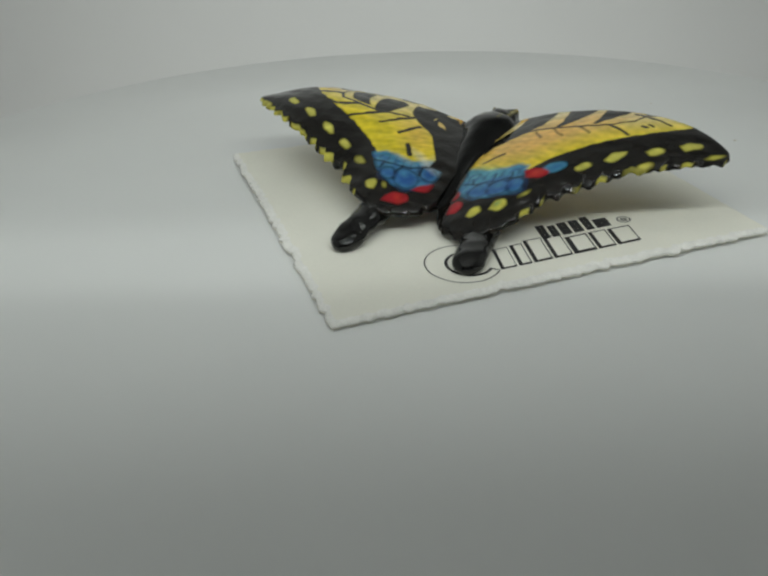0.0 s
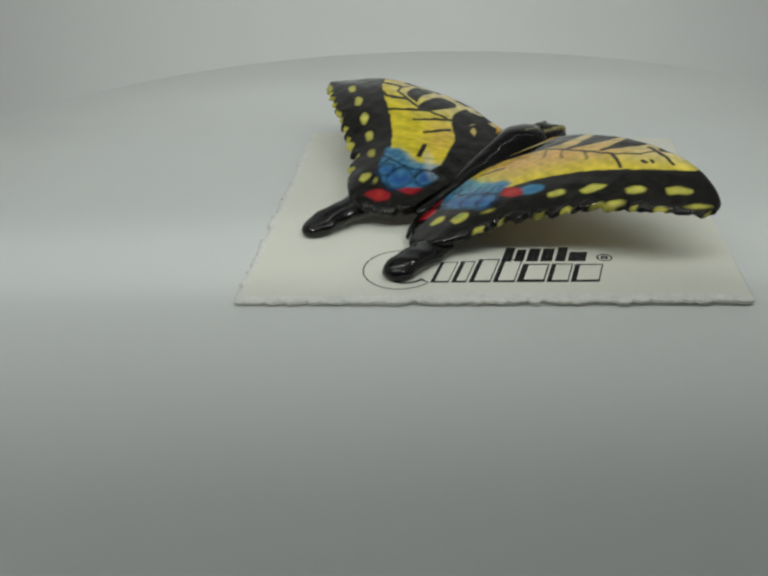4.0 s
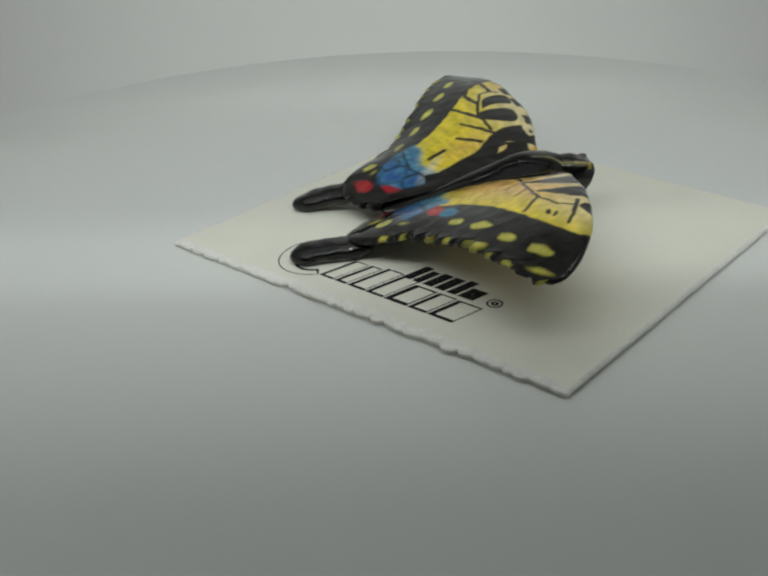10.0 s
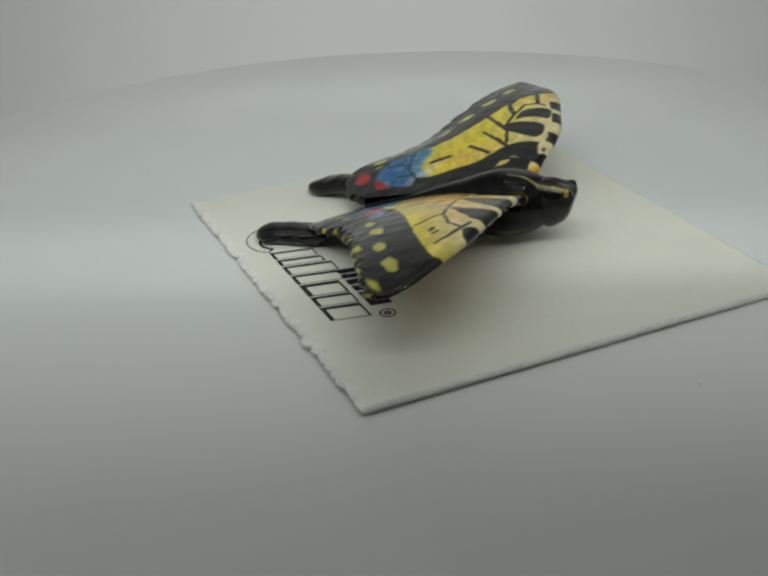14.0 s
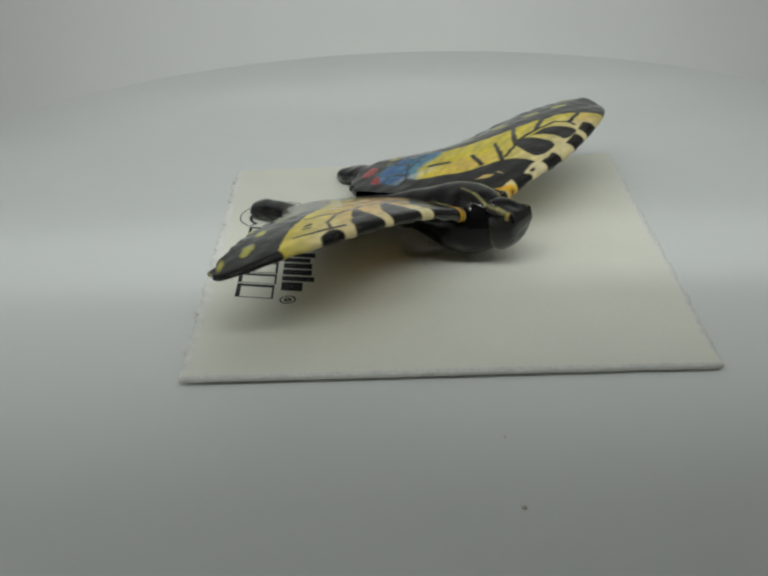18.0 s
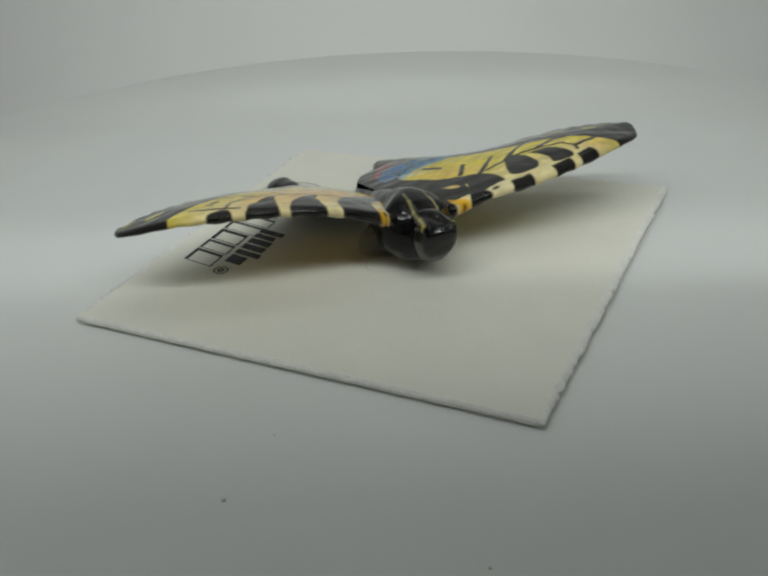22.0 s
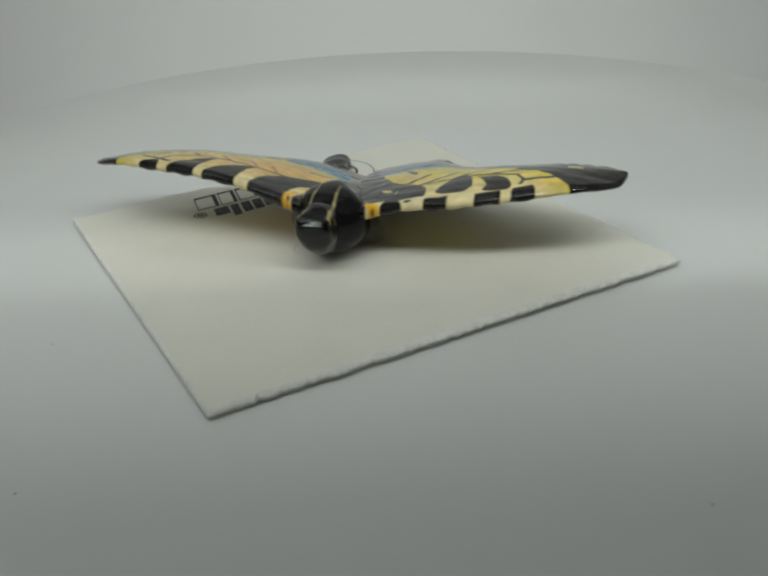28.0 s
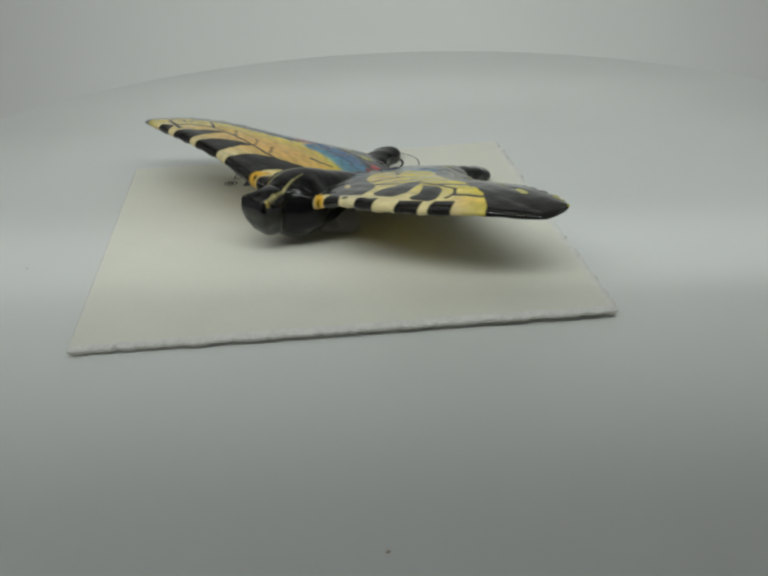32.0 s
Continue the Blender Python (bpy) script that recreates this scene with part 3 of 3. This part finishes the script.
def build_wing(side, parent):
    nb, na = 360, 210
    lead, trail = spline(LEAD[side], nb), spline(TRAIL[side], nb)
    b = np.linspace(0, 1, nb)
    tang = np.gradient(trail, axis=0)
    tang /= np.linalg.norm(tang, axis=1)[:, None]
    out = np.column_stack([tang[:, 1], -tang[:, 0]])
    bead = np.abs(np.sin(b * 50 + 0.8 * np.sin(b * 23)))
    margin = np.clip(np.maximum((b - 0.3) * 12, 0.55 * np.clip((0.27 - b) * 20, 0, 1)), 0, 1) * np.clip((1 - b) * 25, 0, 1) * np.clip(b * 30, 0, 1)
    scallop = 0.34 * bead + 0.10 * np.sin(b * 131 + side) + 0.06 * np.sin(b * 211) + (0.45 * np.exp(-((b - 0.40) / 0.05) ** 2) * bead if side < 0 else 0)
    trail = trail + out * (scallop * margin)[:, None]
    a = 0.5 - 0.5 * np.cos(np.linspace(0, 1, na) * math.pi)
    a = 0.6 * a + 0.4 * np.linspace(0, 1, na)
    x = lead[:, None, 0] + (trail - lead)[:, None, 0] * a[None, :]
    y = lead[:, None, 1] + (trail - lead)[:, None, 1] * a[None, :]
    length = np.linalg.norm(trail - lead, axis=1)[:, None]
    from_lead, from_trail = a[None, :] * length, (1 - a[None, :]) * length
    thick = 0.72 + 0.32 * np.exp(-from_lead / 2.2) + 1.5 * np.exp(-x / 2.6) * np.clip((y + 6) / 6, 0.1, 1)
    thick = thick * np.clip(1 - (x - 17) / 18, 0.5, 1) * (1 + 0.10 * wobble(x, y, 23, 1.6))
    depth = np.minimum(from_lead / 0.75, from_trail / 0.5)
    rim = np.sqrt(np.clip(1 - (1 - np.clip(depth, 0, 1)) ** 2, 0, 1))
    rim[:, 0] = rim[:, -1] = 0
    relief = 0.05 * wobble(x, y, 21, 6.0) + 0.022 * wobble(x, y, 22, 1.3)
    relief = relief + 0.07 * (bead * margin)[:, None] * np.exp(-((from_trail - 0.45) / 0.4) ** 2)
    surface = wing_height(side, x, y) + relief
    if side < 0:
        surface = surface - 0.20 * np.clip((x - 9) / 9, 0, 1) * np.clip((y - 2.0) / 4.0, 0, 1.2)
        surface = surface - 1.0 * np.clip((x - 18) / 8.5, 0, 1.1) ** 1.8 * (0.4 + 0.6 * np.clip((y - 0.3) / 2.4, 0, 1))
    waist = surface - thick * 0.45
    top, bottom = waist + thick * 0.45 * rim, waist - thick * 0.55 * rim
    colors = paint_wing(side, x.ravel(), y.ravel(), from_trail.ravel(), np.repeat(b, na))
    verts = np.vstack([np.column_stack([side * x.ravel(), y.ravel(), z.ravel()]) for z in (top, bottom)])
    i, j = np.meshgrid(np.arange(nb - 1), np.arange(na - 1), indexing="ij")
    q = np.stack([i * na + j, i * na + j + 1, (i + 1) * na + j + 1, (i + 1) * na + j], axis=-1).reshape(-1, 4)
    lower = q[:, ::-1] + nb * na
    faces = np.vstack([q, lower]) if side > 0 else np.vstack([q[:, ::-1], lower[:, ::-1]])
    words = "glossy wing painted orange, yellow and black with tiger stripes" if side > 0 else "glossy wing painted lemon yellow and black, blue and red behind"
    wing = mesh_object("wing", verts, faces, GLAZE, parent, words, colors=np.vstack([colors, colors]))
    # tail lobe
    below = [(tx, ty, wing_height(side, tx, ty) - LIFT - 1.12) for tx, ty in ((4.5, -9.0), (5.0, -10.8), (5.4, -12.3))]
    root = below[-1][2]
    path = spline(below + [(5.85, -15.0, 0.45 * root + 0.55), (6.05, -17.2, 0.95), (6.1, -18.6, 0.8)], 60)
    rings, cols = [], []
    for k, (px, py, pz) in enumerate(path):
        s = k / 59
        end = math.sqrt(max(1e-4, 1 - max(0, (s - 0.78) / 0.22) ** 2))
        w = (1.55 + 0.45 * math.exp(-((s - 0.18) / 0.22) ** 2)) * min(1, 0.1 + s * 4) * end
        h = min(1.02, 0.15 + 2.4 * s) * end
        ring = []
        for t in np.linspace(0, 2 * math.pi, 40, endpoint=False):
            lump = 1 + 0.035 * math.sin(3 * t + 9 * s + side) + 0.03 * math.sin(17 * s + 2 * t) + 0.025 * math.sin(31 * s - 3 * t) - 0.035 * math.exp(-((t - 1.4) / 0.45) ** 2)
            ring.append((side * (px + 0.15 + w * lump * math.cos(t)), py, pz + LIFT - 0.1 + h * lump * math.sin(t)))
        rings.append(ring)
        cols += [BLACK] * 40
    v, f = loft(rings)
    mesh_object("tail", v, f if side < 0 else [fc[::-1] for fc in f], GLOSS, wing, "rounded glossy black tail lobe", colors=np.array(cols))


def build_body(parent):
    # station along the body, half width, lower and upper height
    rows = spline([(-9.4, 0.3, 1.9, 2.3), (-8.4, 0.7, 1.5, 2.65), (-6.6, 1.15, 1.3, 3.2), (-4.0, 1.7, 1.0, 4.0), (-1.0, 2.3, 1.2, 5.25), (2.5, 2.9, 1.0, 6.6), (5.0, 3.4, 0.8, 7.4), (6.6, 3.4, 1.1, 7.25), (7.6, 2.8, 1.5, 6.95), (8.6, 1.8, 2.2, 6.6), (9.4, 1.1, 3.0, 5.8)], 190)
    rings = []
    for v, w, lo, hi in rows:
        ring = []
        for t in np.linspace(0, 2 * math.pi, 140, endpoint=False):
            c, s = math.cos(t), math.sin(t)
            swell = 1 + 0.05 * math.exp(-((v - 5.6) / 1.3) ** 2) * math.cos(2 * t) + 0.012 * math.sin(0.9 * v + 3 * t) + 0.010 * math.sin(1.3 * v - 2 * t + 1) + 0.003 * math.sin(3.1 * v + 5 * t)
            groove = 1 - 0.07 * math.exp(-((abs(c) - 0.75) / 0.12) ** 2) * math.exp(-((v - 6.2) / 2.0) ** 2)
            ring.append((w * swell * groove * (1 - (0.36 - 0.27 * math.exp(-((v - 6.2) / 1.9) ** 2)) * max(0, s)) * math.copysign(abs(c) ** 0.9, c), v, LIFT + (lo + hi) / 2 + (hi - lo) / 2 * swell * math.copysign(abs(s) ** 0.9, s)))
        rings.append(ring)
    verts, faces = loft(rings)
    p = np.array(verts)
    painter = Painter(np.abs(p[:, 0]), p[:, 1], BLACK, 51)
    for x0, y0, x1, y1, half in ((0.95, 5.2, 0.98, 6.6, 0.03), (0.98, 6.6, 1.12, 8.0, 0.07), (1.12, 8.0, 1.2, 8.7, 0.07)):
        painter.lay(np.where(p[:, 2] > LIFT + 5.8, half - segment(painter.x, painter.y, x0, y0, x1, y1), -1), (0.50, 0.44, 0.20), 0.12, 0.8)
    mesh_object("body", verts, faces, BODY_GLAZE, parent, "plump glossy black thorax and tapering abdomen", colors=painter.color)


def build_head(parent):
    # a blunt wedge: flat brow, face falling back to the chin
    rows = spline([(7.7, 1.15, 3.0, 6.4), (8.3, 1.6, 2.3, 6.75), (9.2, 1.75, 2.15, 6.75), (10.0, 1.72, 2.5, 6.6), (10.6, 1.68, 3.0, 6.42), (11.0, 1.6, 3.7, 6.22), (11.2, 1.48, 4.4, 5.98), (11.36, 1.15, 5.0, 5.78), (11.42, 0.4, 5.35, 5.62)], 90)
    rings = []
    for v, w, lo, hi in rows:
        ring = []
        for t in np.linspace(0, 2 * math.pi, 120, endpoint=False):
            c, s = math.cos(t), math.sin(t)
            px = w * (1 - 0.30 * max(0, -s)) * math.copysign(abs(c) ** 0.72, c)
            pz = (lo + hi) / 2 + (hi - lo) / 2 * math.copysign(abs(s) ** 0.72, s)
            knob = math.exp(-(((abs(px) - 1.35) / 0.38) ** 2 + ((v - 10.7) / 0.5) ** 2 + ((pz - 6.2) / 0.5) ** 2))
            dent = math.exp(-((px / 0.6) ** 2 + ((v - 10.4) / 0.7) ** 2 + ((pz - 6.5) / 0.5) ** 2))
            lump = 0.04 * math.sin(3 * v + 2.5 * px) + 0.03 * math.sin(5 * pz + 2 * px)
            ring.append((px * (1 + 0.14 * knob) + lump * 0.5, v + 0.3 * knob, LIFT + pz + 0.28 * knob - 0.16 * dent + lump))
        rings.append(ring)
    verts, faces = loft(rings)
    p = np.array(verts)
    painter = Painter(np.abs(p[:, 0]), p[:, 1], BLACK, 61)
    upper = p[:, 2] > LIFT + 5.75
    for x0, y0, x1, y1, half in ((1.12, 8.0, 1.2, 9.4, 0.04), (1.2, 9.4, 1.32, 10.3, 0.11)):
        painter.lay(np.where(upper, half - segment(painter.x, painter.y, x0, y0, x1, y1), -1), (0.50, 0.44, 0.20), 0.14, 0.85)
    painter.lay(np.where(upper, 0.16 - np.hypot(painter.x - 1.42, painter.y - 10.65), -1), (0.55, 0.42, 0.10), 0.14, 0.9)
    mesh_object("head", verts, faces, GLOSS, parent, "blunt glossy black head with two yellow streaks", colors=painter.color)


BUTTERFLY = pose(6.81 * MM, 3.93 * MM, 0, 0, 0, -25.14)


def build_butterfly():
    top = tagged(new("butterfly_figurine"), "glossy hand-painted porcelain swallowtail butterfly, yellow and black, on a card", "figurine")
    for side in (1, -1):
        build_wing(side, top)
    build_body(top)
    build_head(top)
    top.matrix_basis = BUTTERFLY
    return top


def build_glue():
    rings = []
    for r, z in ((3.6, 0.0), (3.8, 0.35), (3.82, 1.0), (3.6, 1.7), (3.0, 2.3), (2.2, 2.7), (1.0, 2.9), (0.05, 2.92)):
        rings.append([(r * math.cos(t) * (1 + 0.03 * math.sin(3 * t)), r * 0.62 * math.sin(t) * (1 + 0.06 * math.cos(2 * t)), z) for t in np.linspace(0, 2 * math.pi, 56, endpoint=False)])
    ob = tagged(mesh_object("glue_dot", *loft(rings), GLUE), "clear rounded blob of glue under the butterfly", "glue")
    return ob


def build_smear():
    """A thin clear film with a rounded lip."""
    rings = []
    for r, z in ((1.0, 0.0), (1.01, 0.06), (0.97, 0.22), (0.93, 0.28), (0.87, 0.24), (0.78, 0.16), (0.4, 0.15), (0.02, 0.15)):
        rings.append([(3.8 * r * math.cos(t) * (1 + 0.08 * math.sin(3 * t + 1)), 2.7 * r * math.sin(t) * (1 + 0.1 * math.cos(2 * t)), z) for t in np.linspace(0, 2 * math.pi, 64, endpoint=False)])
    return tagged(mesh_object("glue_smear", *loft(rings), FILM), "thin clear smear of dried glue on the card", "glue")


CRUMB_SPOTS = ((40.45, 20.15, 0.22, 0.0), (34.1, 36.25, 0.16, 0.0), (33.95, 17.55, 0.14, 0.0), (-8.4, 47.5, 0.18, 0.0), (12.5, 13.86, 0.13, 0.56))


def build_crumb(seed, size):
    rnd = random.Random(seed)
    rings = []
    for z, r in ((0.0, 0.7), (0.35, 1.0), (0.7, 0.7), (0.9, 0.2)):
        rings.append([(size * r * math.cos(t) * rnd.uniform(0.6, 1.2), size * r * math.sin(t) * rnd.uniform(0.5, 1.0), size * z * 0.5) for t in np.linspace(0, 2 * math.pi, 9, endpoint=False)])
    return tagged(mesh_object("crumb", *loft(rings), CRUMB), "tiny brown speck of dust", "dust", group="specks of dust")


build_box()
turntable_plate = build_turntable()
backing_card = build_card()
CARD_POSE = pose(CARD_AT[0] * MM, CARD_AT[1] * MM, 0)
butterfly = build_butterfly()
glue_dot = build_glue()
glue_smear = build_smear()
SMEAR_POSE = BUTTERFLY @ pose(0.6 * MM, 4.2 * MM, 0.56 * MM)
GLUE_POSE = BUTTERFLY @ pose(0.0 * MM, 1.0 * MM, (0.5 + 0.12) * MM)
crumbs = [(build_crumb(i, s), pose(x * MM, y * MM, z * MM, 0, 0, 40 * i)) for i, (x, y, s, z) in enumerate(CRUMB_SPOTS)]


def motions():
    """One turn a minute, clockwise from above, all that lies on the plate with it."""
    for thing, at in [(turntable_plate, pose(0, 0, 26 * MM)), (backing_card, CARD_POSE), (butterfly, BUTTERFLY), (glue_dot, GLUE_POSE), (glue_smear, SMEAR_POSE)] + crumbs:
        walk(thing, [(0.5 * k, pose(0, 0, 0, 0, 0, -0.5 * TURN_RATE * k) @ at) for k in range(65)])


motions()
